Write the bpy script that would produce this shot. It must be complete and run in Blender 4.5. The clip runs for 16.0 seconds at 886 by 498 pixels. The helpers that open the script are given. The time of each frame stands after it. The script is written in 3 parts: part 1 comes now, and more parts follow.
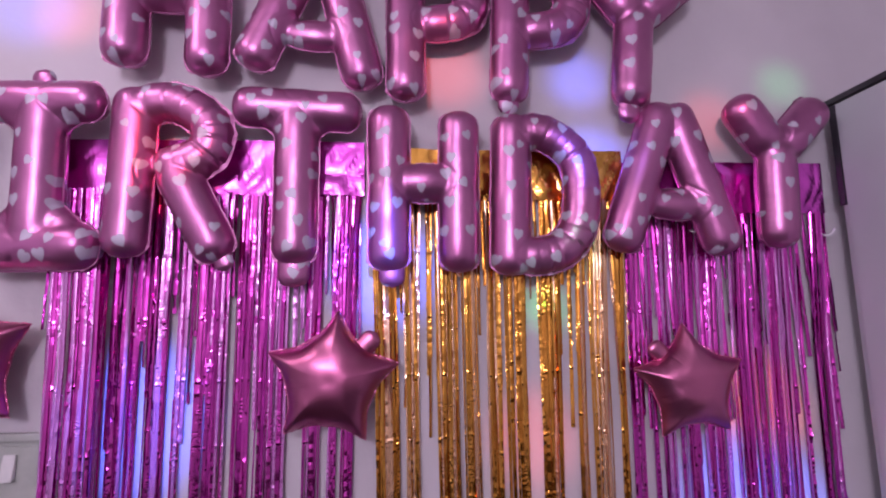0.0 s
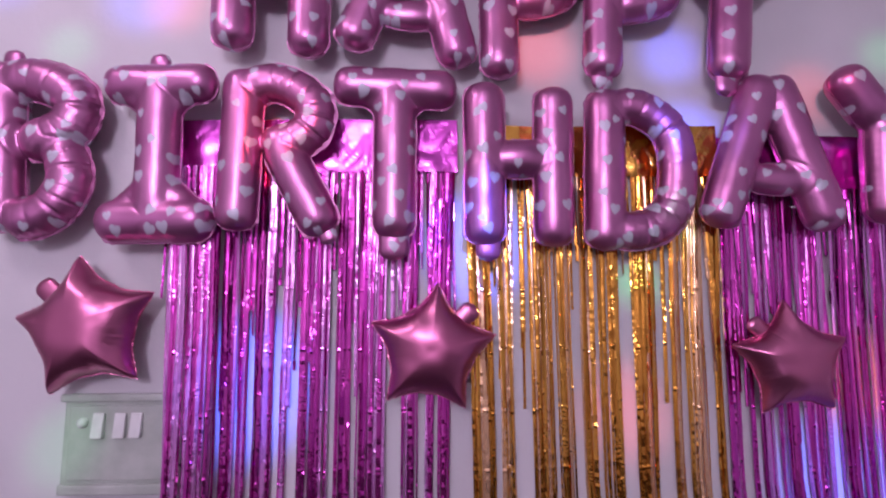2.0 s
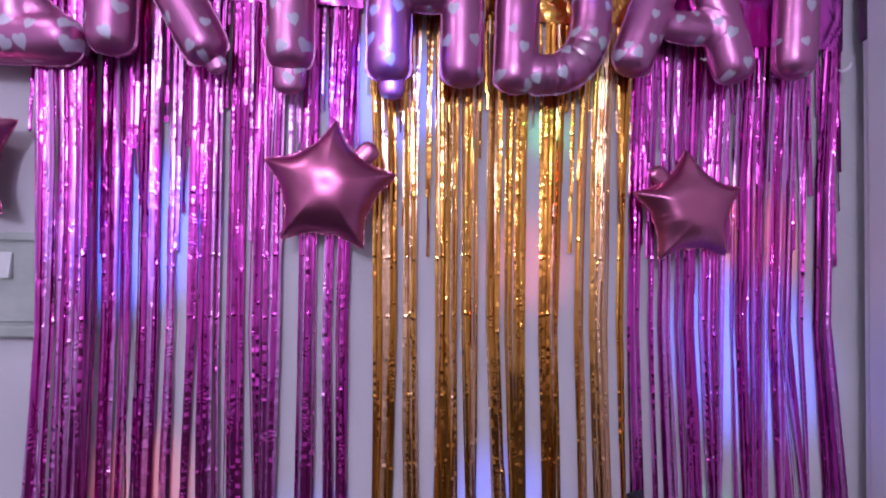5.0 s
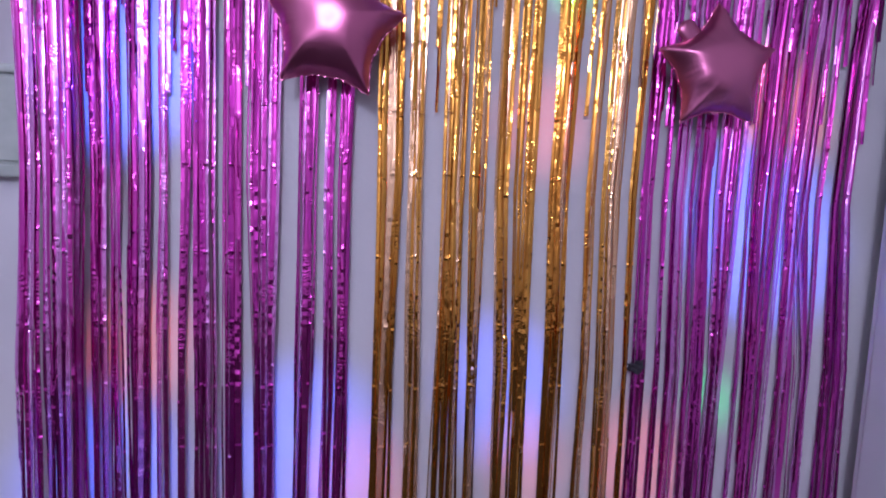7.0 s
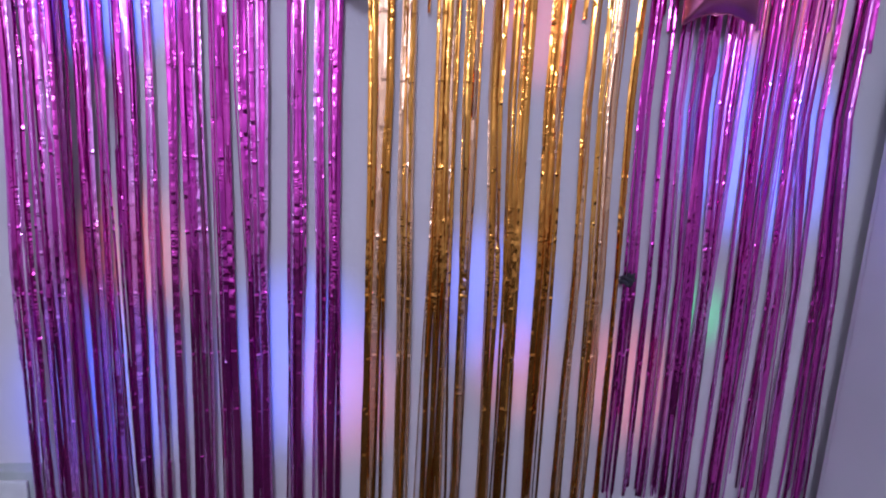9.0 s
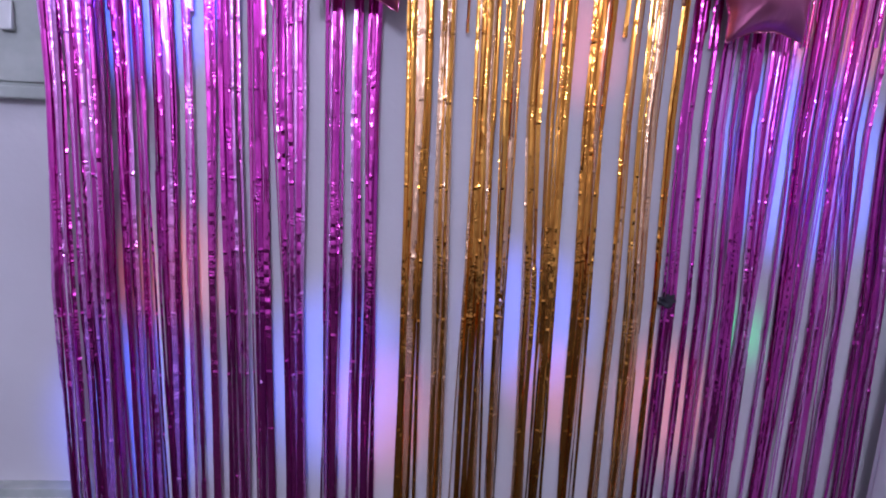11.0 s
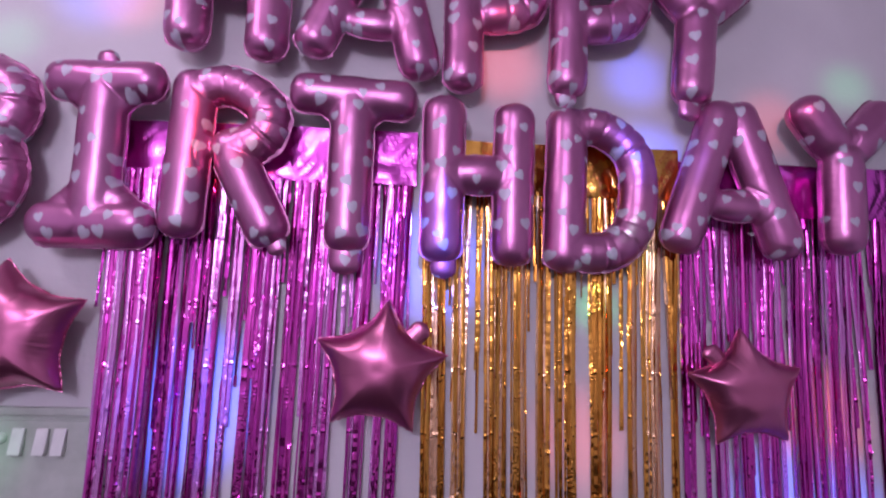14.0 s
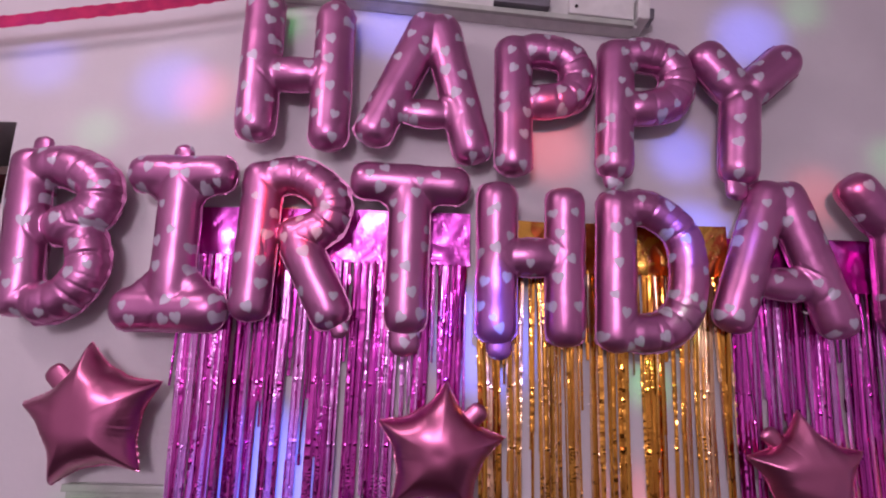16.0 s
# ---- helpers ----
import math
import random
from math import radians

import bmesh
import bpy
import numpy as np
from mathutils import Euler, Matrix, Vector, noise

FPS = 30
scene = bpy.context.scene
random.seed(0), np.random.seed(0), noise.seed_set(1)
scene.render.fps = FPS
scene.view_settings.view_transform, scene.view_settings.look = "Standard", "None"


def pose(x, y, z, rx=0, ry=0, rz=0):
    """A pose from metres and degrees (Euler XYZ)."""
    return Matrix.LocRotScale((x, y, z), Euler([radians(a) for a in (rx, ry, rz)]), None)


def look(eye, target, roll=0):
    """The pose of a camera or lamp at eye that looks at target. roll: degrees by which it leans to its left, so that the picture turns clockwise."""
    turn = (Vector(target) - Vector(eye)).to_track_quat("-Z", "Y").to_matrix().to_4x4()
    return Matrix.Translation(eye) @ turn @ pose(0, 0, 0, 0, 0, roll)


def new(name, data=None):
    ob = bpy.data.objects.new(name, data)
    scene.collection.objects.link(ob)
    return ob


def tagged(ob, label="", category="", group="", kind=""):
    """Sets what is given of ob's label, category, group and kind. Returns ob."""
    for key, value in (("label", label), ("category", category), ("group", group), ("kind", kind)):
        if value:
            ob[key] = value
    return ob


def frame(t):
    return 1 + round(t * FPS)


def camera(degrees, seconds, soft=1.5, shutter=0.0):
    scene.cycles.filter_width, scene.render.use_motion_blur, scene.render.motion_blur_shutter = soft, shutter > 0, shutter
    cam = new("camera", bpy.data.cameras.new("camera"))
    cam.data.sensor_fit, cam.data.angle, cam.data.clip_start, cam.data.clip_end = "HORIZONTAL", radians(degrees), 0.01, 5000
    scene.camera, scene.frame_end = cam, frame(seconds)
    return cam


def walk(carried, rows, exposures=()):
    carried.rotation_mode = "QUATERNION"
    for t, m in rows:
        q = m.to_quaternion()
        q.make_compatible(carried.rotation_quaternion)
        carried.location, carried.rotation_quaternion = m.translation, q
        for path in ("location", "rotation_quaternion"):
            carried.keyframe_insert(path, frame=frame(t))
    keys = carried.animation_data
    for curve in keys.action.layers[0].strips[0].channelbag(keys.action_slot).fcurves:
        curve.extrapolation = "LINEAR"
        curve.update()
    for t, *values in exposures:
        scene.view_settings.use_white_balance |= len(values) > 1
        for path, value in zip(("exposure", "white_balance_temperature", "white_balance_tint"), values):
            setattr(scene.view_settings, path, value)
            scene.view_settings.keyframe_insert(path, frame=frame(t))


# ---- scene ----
cam = camera(84.1, 16.0, soft=2.0, shutter=0.5)
PATH = [
    (0, (-0.077, 0.015, 1.559), (0.082, 1.991, 1.827), -1.0),
    (0.5, (-0.11, 0.024, 1.528), (0.029, 2.002, 1.791), -1.0),
    (1, (-0.2, 0.006, 1.544), (-0.16, 1.989, 1.803), -0.2),
    (1.5, (-0.246, 0.0, 1.559), (-0.243, 1.985, 1.803), -0.6),
    (2, (-0.212, 0.005, 1.523), (-0.189, 1.992, 1.756), -0.3),
    (2.5, (-0.168, 0.023, 1.487), (-0.082, 2.014, 1.655), -0.0),
    (3, (-0.085, 0.031, 1.464), (0.074, 2.015, 1.659), -0.7),
    (3.5, (-0.1, 0.036, 1.437), (0.044, 2.024, 1.594), -0.4),
    (4, (-0.103, 0.041, 1.411), (0.044, 2.032, 1.531), 0.3),
    (4.5, (-0.1, 0.048, 1.343), (0.053, 2.04, 1.435), 0.5),
    (4.7, (-0.082, 0.051, 1.323), (0.085, 2.043, 1.394), 0.3),
    (6.8, (-0.08, 0.092, 1.136), (0.126, 2.075, 0.982), 2.4),
    (7, (-0.095, 0.097, 1.113), (0.097, 2.08, 0.94), 2.4),
    (7.5, (-0.07, 0.096, 1.095), (0.139, 2.074, 0.885), 3.1),
    (8, (-0.082, 0.098, 1.042), (0.125, 2.074, 0.807), 3.0),
    (8.5, (-0.079, 0.099, 1.03), (0.129, 2.069, 0.752), 3.5),
    (9, (-0.072, 0.088, 1.01), (0.118, 2.051, 0.676), 2.7),
    (9.2, (-0.082, 0.098, 1.007), (0.104, 2.054, 0.632), 1.2),
    (11.3, (-0.123, 0.108, 1.062), (0.018, 2.082, 0.768), 2.7),
    (11.5, (-0.107, 0.109, 1.117), (0.048, 2.089, 0.882), 2.4),
    (12, (-0.125, 0.112, 1.199), (-0.002, 2.105, 1.088), 1.9),
    (12.5, (-0.153, 0.105, 1.277), (-0.051, 2.102, 1.257), 2.0),
    (13, (-0.158, 0.081, 1.392), (-0.061, 2.075, 1.51), 2.4),
    (13.5, (-0.149, 0.065, 1.469), (-0.039, 2.05, 1.686), 1.6),
    (14, (-0.152, 0.037, 1.537), (-0.058, 2.015, 1.819), 1.5),
    (14.5, (-0.18, 0.005, 1.571), (-0.107, 1.969, 1.941), 1.7),
    (15, (-0.212, -0.017, 1.588), (-0.187, 1.929, 2.053), 1.5),
    (15.5, (-0.246, -0.019, 1.594), (-0.254, 1.933, 2.029), 1.7),
    (16, (-0.229, -0.02, 1.654), (-0.226, 1.945, 2.027), 1.5),
]
walk(cam, [(t, look(eye, target, roll)) for t, eye, target, roll in PATH],
     exposures=[(0, 0.0, 6300, 25), (4, 0.08, 5700, 20), (8, 0.15, 5200, 5), (12, 0.1, 5200, 10), (14, -0.06, 5900, 24), (16, -0.14, 6800, 26)])

# ---- world and light ----
world = bpy.data.worlds.new("world")
scene.world = world
world.use_nodes = True
world.node_tree.nodes["Background"].inputs[0].default_value = (0.5, 0.5, 0.55, 1)
world.node_tree.nodes["Background"].inputs[1].default_value = 0.02


def lamp(name, kind, energy, colour, m, wide=0.3, high=0.3, cone=6):
    data = bpy.data.lights.new(name, kind)
    data.energy, data.color = energy, colour
    if kind == "AREA":
        data.shape, data.size, data.size_y = "RECTANGLE", wide, high
    elif kind == "POINT":
        data.shadow_soft_size = 0.3
    else:
        data.spot_size, data.spot_blend, data.shadow_soft_size = radians(cone), 1.0, 0.03
    ob = new(name, data)
    ob.matrix_world = m
    return ob


# the room's lit tube, high on the wall at the left
KEY = (-1.40, 0.02, 2.80)
lamp("tube_lamp", "AREA", 5.5, (1.0, 0.80, 0.93), look(KEY, (0.1, 1.1, 1.5)), wide=0.5, high=0.06)
# added fill light, no source seen there, high behind the viewer
lamp("fill_lamp", "POINT", 112, (0.93, 0.80, 0.98), pose(-0.80, -2.10, 2.40))

# beams of the turning party lamp: where each falls on the wall, colour, strength, width in degrees
PARTY = (-0.15, -1.0, 2.35)
RED, GREEN, BLUE = (1, 0.12, 0.12), (0.06, 1, 0.25), (0.11, 0.16, 1)
BEAMS = [
    ((0.34, 1.0, 1.93), BLUE, 22, 5), ((0.03, 1.13, 2.13), RED, 9, 5), ((-1.25, 1.13, 2.32), BLUE, 10, 4),
    ((-0.84, 1.13, 2.25), RED, 8, 4), ((-0.92, 1.13, 2.27), BLUE, 11, 5), ((-1.09, 1.13, 2.14), GREEN, 4, 3),
    ((-0.62, 1.1, 1.36), BLUE, 44, 7), ((-0.57, 1.0, 1.92), RED, 13, 5), ((0.55, 1.13, 2.45), BLUE, 16, 5),
    ((0.72, 1.1, 1.36), RED, 24, 5), ((0.70, 1.1, 1.10), BLUE, 46, 8), ((0.20, 1.1, 1.30), RED, 10, 5),
    ((-0.12, 1.1, 1.66), BLUE, 34, 6), ((0.68, 1.13, 2.02), RED, 7, 4), ((0.88, 1.13, 2.12), GREEN, 5, 3),
    ((-0.27, 1.1, 0.60), BLUE, 26, 7), ((-0.17, 1.1, 0.52), RED, 13, 5), ((0.62, 1.1, 0.72), GREEN, 18, 2.5),
    ((0.47, 1.1, 0.55), RED, 16, 5), ((0.24, 1.1, 1.58), GREEN, 12, 2.5), ((-0.38, 1.13, 2.45), BLUE, 12, 5),
    ((0.35, 1.13, 2.12), BLUE, 14, 4), ((0.30, 1.0, 1.72), GREEN, 9, 1.8), ((0.70, 1.13, 2.53), GREEN, 4, 3),
    ((-0.64, 1.13, 2.45), GREEN, 5, 2.5), ((0.14, 1.1, 0.74), BLUE, 22, 6), ((0.20, 1.1, 0.58), RED, 12, 4),
    ((-1.02, 1.13, 1.22), GREEN, 5, 4), ((-0.68, 1.1, 0.52), BLUE, 30, 7), ((-0.60, 1.1, 0.82), RED, 14, 5),
]
for spot, colour, energy, width in BEAMS:
    lamp("party_lamp_beam", "SPOT", 15 * energy, colour, look(PARTY, spot), cone=1.2 * width)


# ---- materials ----
def material(name, rough=0.5, metal=0.0, base=(0.5, 0.5, 0.5)):
    m = bpy.data.materials.new(name)
    m.use_nodes = True
    tree = m.node_tree
    b = tree.nodes["Principled BSDF"]
    b.inputs["Roughness"].default_value, b.inputs["Metallic"].default_value = rough, metal
    b.inputs["Base Color"].default_value = (*base, 1)
    return m, tree, b


def add(tree, kind, **values):
    node = tree.nodes.new(kind)
    for key, value in values.items():
        node.inputs[key].default_value = value
    return node


def calc(tree, op, a, b=0.0):
    node = tree.nodes.new("ShaderNodeMath")
    node.operation = op
    for n, v in enumerate((a, b)):
        if isinstance(v, (int, float)):
            node.inputs[n].default_value = v
        else:
            tree.links.new(v, node.inputs[n])
    return node.outputs[0]


def blend(tree, fac, a, b):
    node = tree.nodes.new("ShaderNodeMix")
    node.data_type = "RGBA"
    for key, v in ((0, fac), (6, a), (7, b)):
        if isinstance(v, (int, float)):
            node.inputs[key].default_value = v
        elif isinstance(v, tuple):
            node.inputs[key].default_value = (*v, 1)
        else:
            tree.links.new(v, node.inputs[key])
    return node.outputs[2]


def speckle(tree, scale, lo, hi, detail=4.0, coords=None, distort=0.0):
    """Noise stretched between lo and hi to 0..1."""
    n = add(tree, "ShaderNodeTexNoise", Scale=scale, Detail=detail, Distortion=distort)
    src = coords or add(tree, "ShaderNodeTexCoord").outputs["Object"]
    tree.links.new(src, n.inputs["Vector"])
    r = add(tree, "ShaderNodeMapRange")
    r.inputs[1].default_value, r.inputs[2].default_value = lo, hi
    tree.links.new(n.outputs[0], r.inputs[0])
    return r.outputs[0]


def relief(tree, b, height, strength, distance=0.002):
    bump = add(tree, "ShaderNodeBump", Strength=strength, Distance=distance)
    tree.links.new(height, bump.inputs["Height"])
    tree.links.new(bump.outputs[0], b.inputs["Normal"])


def plain(name, dark, light, rough=0.5, metal=0.0, scale=6.0, grain=120.0, bump=0.15):
    m, tree, b = material(name, rough, metal, light)
    tree.links.new(blend(tree, speckle(tree, scale, 0.35, 0.7), light, dark), b.inputs["Base Color"])
    relief(tree, b, speckle(tree, grain, 0.3, 0.7), bump, 0.001)
    return m


WALL = plain("wall_paint", (0.56, 0.545, 0.55), (0.65, 0.635, 0.64), 0.7, 0, 2.5, 60, 0.25)
CEIL = plain("ceiling_paint", (0.62, 0.61, 0.60), (0.70, 0.69, 0.68), 0.8)
FLOOR = plain("floor_tile", (0.022, 0.015, 0.016), (0.045, 0.032, 0.03), 0.8)
CABINET = plain("cabinet_laminate", (0.48, 0.54, 0.54), (0.56, 0.62, 0.61), 0.45, 0, 3, 200, 0.05)
EDGE_AND_SHADE = plain("dark_edging_and_shade", (0.015, 0.013, 0.02), (0.03, 0.027, 0.035), 0.5)
PLASTIC = plain("cream_plastic", (0.36, 0.40, 0.34), (0.46, 0.50, 0.44), 0.4, 0, 20, 300, 0.05)
SEAM = plain("seam_foil", (0.34, 0.12, 0.24), (0.44, 0.18, 0.32), 0.42, 0.9, 40, 300, 0.1)
SWITCH = plain("white_switch_plastic", (0.60, 0.62, 0.58), (0.70, 0.72, 0.68), 0.3, 0, 30, 300, 0.03)
HOLE = plain("dark_hole", (0.01, 0.01, 0.01), (0.02, 0.02, 0.02), 0.8)
GREYBOX = plain("grey_metal", (0.16, 0.16, 0.18), (0.24, 0.24, 0.26), 0.45, 0.4)
NICHE = plain("niche_wood", (0.05, 0.03, 0.025), (0.10, 0.06, 0.05), 0.6)
CLOTH = plain("red_cloth", (0.16, 0.01, 0.025), (0.30, 0.02, 0.05), 0.9, 0, 14, 400, 0.4)
TAPE = plain("clear_tape_white", (0.62, 0.60, 0.62), (0.75, 0.73, 0.75), 0.3)


def crepe():
    m, tree, b = material("crepe_paper", 0.85, 0, (0.55, 0.03, 0.12))
    tree.links.new(blend(tree, speckle(tree, 25, 0.35, 0.7), (0.62, 0.03, 0.13), (0.40, 0.015, 0.10)), b.inputs["Base Color"])
    relief(tree, b, speckle(tree, 320, 0.3, 0.7), 0.6, 0.001)
    return m


def foil(name, light, dark, rough, wrinkle, scale, sheer=None, crinkle=0.0):
    """Metallised film: almost a mirror, with soft creases and a little tarnish; crinkle adds patches of fine cross pleats."""
    m, tree, b = material(name, rough, 1.0, light)
    info = add(tree, "ShaderNodeObjectInfo")
    tone = calc(tree, "ADD", calc(tree, "MULTIPLY", speckle(tree, 9, 0.3, 0.7), 0.4), calc(tree, "MULTIPLY", info.outputs["Random"], 0.6))
    colour = blend(tree, tone, light, dark)
    place = add(tree, "ShaderNodeTexCoord").outputs["Object"]
    if sheer:
        # every third ribbon or so is thinner, paler film
        pale = calc(tree, "FRACT", calc(tree, "MULTIPLY", info.outputs["Random"], 17.3))
        thin = calc(tree, "GREATER_THAN", pale, 0.76)
        colour = blend(tree, thin, colour, sheer)
        tree.links.new(calc(tree, "SUBTRACT", 1.0, calc(tree, "MULTIPLY", thin, 0.2)), b.inputs["Metallic"])
        tree.links.new(calc(tree, "ADD", rough, calc(tree, "MULTIPLY", thin, 0.12)), b.inputs["Roughness"])
    tree.links.new(colour, b.inputs["Base Color"])
    squash = add(tree, "ShaderNodeMapping")
    squash.inputs["Scale"].default_value = (1.0, 1.0, 0.45)
    tree.links.new(place, squash.inputs["Vector"])
    broad = speckle(tree, scale, 0.25, 0.75, 1.0, squash.outputs[0], 0.8)
    fine = speckle(tree, scale * 2.7, 0.25, 0.75, 0.0, squash.outputs[0], 0.3)
    height = calc(tree, "ADD", broad, calc(tree, "MULTIPLY", fine, 0.3))
    if crinkle:
        axis = add(tree, "ShaderNodeSeparateXYZ")
        tree.links.new(place, axis.inputs[0])
        patch = add(tree, "ShaderNodeMapping")
        patch.inputs["Scale"].default_value = (1.0, 0.2, 0.22)
        tree.links.new(place, patch.inputs["Vector"])
        where = speckle(tree, 62, 0.585, 0.69, 1.0, patch.outputs[0])
        drift = calc(tree, "MULTIPLY", speckle(tree, 60, 0.2, 0.8, 2.0), 14.0)
        wave = calc(tree, "SINE", calc(tree, "ADD", calc(tree, "MULTIPLY", axis.outputs[2], 640.0), drift))
        height = calc(tree, "ADD", height, calc(tree, "MULTIPLY", calc(tree, "MULTIPLY", wave, where), crinkle))
    relief(tree, b, height, wrinkle, 0.006)
    return m


PURPLE = foil("magenta_foil", (0.92, 0.13, 0.65), (0.54, 0.04, 0.42), 0.14, 0.15, 26, (0.80, 0.32, 0.76), 0.55)
GOLD = foil("gold_foil", (0.97, 0.52, 0.10), (0.60, 0.23, 0.03), 0.14, 0.15, 26, (0.86, 0.54, 0.30), 0.55)
PURPLE_BAND = foil("magenta_band_foil", (0.88, 0.16, 0.74), (0.72, 0.09, 0.60), 0.24, 0.22, 13)
GOLD_BAND = foil("gold_band_foil", (0.92, 0.50, 0.10), (0.70, 0.33, 0.06), 0.18, 0.22, 13)
ROSE = foil("rose_foil", (0.64, 0.21, 0.36), (0.54, 0.15, 0.29), 0.33, 0.10, 13)


def heart_foil():
    """Satin pink film with a scatter of pale printed hearts on its face."""
    m, tree, b = material("heart_print_foil", 0.3, 0.75, (0.6, 0.2, 0.4))
    place = add(tree, "ShaderNodeTexCoord").outputs["Object"]
    info = add(tree, "ShaderNodeObjectInfo")
    shift = calc(tree, "MULTIPLY", info.outputs["Random"], 7.0)
    parts = add(tree, "ShaderNodeSeparateXYZ")
    tree.links.new(place, parts.inputs[0])
    flat = add(tree, "ShaderNodeCombineXYZ")
    tree.links.new(calc(tree, "ADD", parts.outputs[0], shift), flat.inputs[0])
    tree.links.new(parts.outputs[2], flat.inputs[1])
    cells = add(tree, "ShaderNodeTexVoronoi", Scale=18.0, Randomness=0.8)
    cells.voronoi_dimensions = "2D"
    tree.links.new(flat.outputs[0], cells.inputs["Vector"])
    away = add(tree, "ShaderNodeVectorMath")
    away.operation = "SUBTRACT"
    tree.links.new(flat.outputs[0], away.inputs[0])
    tree.links.new(cells.outputs["Position"], away.inputs[1])
    spin = add(tree, "ShaderNodeVectorRotate")
    spin.rotation_type = "Z_AXIS"
    tint = add(tree, "ShaderNodeSeparateColor")
    tree.links.new(cells.outputs["Color"], tint.inputs[0])
    tree.links.new(away.outputs[0], spin.inputs["Vector"])
    tree.links.new(calc(tree, "MULTIPLY", calc(tree, "SUBTRACT", tint.outputs[0], 0.5), 1.3), spin.inputs["Angle"])
    at = add(tree, "ShaderNodeSeparateXYZ")
    tree.links.new(spin.outputs[0], at.inputs[0])
    size = calc(tree, "ADD", 0.0082, calc(tree, "MULTIPLY", tint.outputs[1], 0.0046))
    u = calc(tree, "ABSOLUTE", calc(tree, "DIVIDE", at.outputs[0], size))
    v = calc(tree, "SUBTRACT", calc(tree, "DIVIDE", at.outputs[1], size), calc(tree, "MULTIPLY", calc(tree, "SQRT", u), 0.75))
    inside = calc(tree, "LESS_THAN", calc(tree, "ADD", calc(tree, "MULTIPLY", u, u), calc(tree, "MULTIPLY", v, v)), 1.0)
    pink = blend(tree, speckle(tree, 12, 0.3, 0.7), (0.58, 0.22, 0.42), (0.50, 0.17, 0.36))
    tree.links.new(blend(tree, inside, pink, (0.56, 0.52, 0.61)), b.inputs["Base Color"])
    tree.links.new(calc(tree, "SUBTRACT", 0.88, calc(tree, "MULTIPLY", inside, 0.5)), b.inputs["Metallic"])
    tree.links.new(calc(tree, "ADD", 0.34, calc(tree, "MULTIPLY", inside, 0.2)), b.inputs["Roughness"])
    relief(tree, b, speckle(tree, 22, 0.3, 0.7, 2.0), 0.14, 0.004)
    return m


HEARTS, CREPE = heart_foil(), crepe()


# ---- building helpers ----
def link_mesh(name, bm, mat, smooth=False):
    me = bpy.data.meshes.new(name)
    bmesh.ops.recalc_face_normals(bm, faces=bm.faces)
    bm.to_mesh(me)
    bm.free()
    me.materials.append(mat)
    if smooth:
        me.polygons.foreach_set("use_smooth", [True] * len(me.polygons))
    return new(name, me)


def part(name, bm, mat, parent, label="", smooth=False):
    ob = link_mesh(name, bm, mat, smooth)
    ob.parent = parent
    if label:
        ob["label"] = label
    return ob


def box(bm, x0, x1, y0, y1, z0, z1, bevel=0.0):
    made = bmesh.ops.create_cube(bm, size=1)["verts"]
    bmesh.ops.transform(bm, verts=made, matrix=Matrix.LocRotScale(((x0 + x1) / 2, (y0 + y1) / 2, (z0 + z1) / 2), None, (x1 - x0, y1 - y0, z1 - z0)))
    if bevel:
        edges = list({e for v in made for e in v.link_edges})
        bmesh.ops.bevel(bm, geom=edges, offset=bevel, segments=2, affect="EDGES", profile=0.6)
    return bm


def boxes(*rows, bevel=0.0):
    bm = bmesh.new()
    for row in rows:
        box(bm, *row, bevel=bevel)
    return bm


def structure(name, bm, mat, label, category):
    return tagged(link_mesh(name, bm, mat), label, category, kind="structure")


# ---- the room ----
W = 1.118          # face of the decorated wall
structure("wall_north", boxes((-2.6, -2.05, W, W + 0.35, 0, 2.95), (-2.05, -1.285, W, W + 0.35, 2.16, 2.95), (-2.05, -1.285, W, W + 0.35, 0, 0.9), (-1.285, 2.1, W, W + 0.35, 0, 2.95)), WALL, "off-white painted plaster wall behind the decorations", "wall")
structure("wall_west", boxes((-2.95, -2.6, -3.0, W + 0.35, 0, 2.95)), WALL, "off-white painted side wall", "wall")
structure("wall_east", boxes((2.1, 2.25, -3.0, W + 0.35, 0, 2.95)), WALL, "off-white painted side wall", "wall")
structure("wall_south", boxes((-2.95, 2.25, -3.15, -3.0, 0, 2.95)), WALL, "off-white painted wall behind the viewer", "wall")
structure("floor", boxes((-2.95, 2.25, -3.15, W + 0.35, -0.1, 0)), FLOOR, "dark brown tiled floor", "floor")
structure("ceiling", boxes((-2.95, 2.25, -3.15, W + 0.35, 2.95, 3.05)), CEIL, "white painted ceiling", "ceiling")
niche = structure("niche_lining", boxes((-2.05, -1.285, W + 0.33, W + 0.349, 0.9, 2.16), (-2.05, -2.04, W + 0.01, W + 0.33, 0.9, 2.16)), NICHE, "dark wooden lining of a wall niche", "niche")
part("shelf", boxes((-2.04, -1.287, W + 0.03, W + 0.32, 2.035, 2.055)), NICHE, niche)


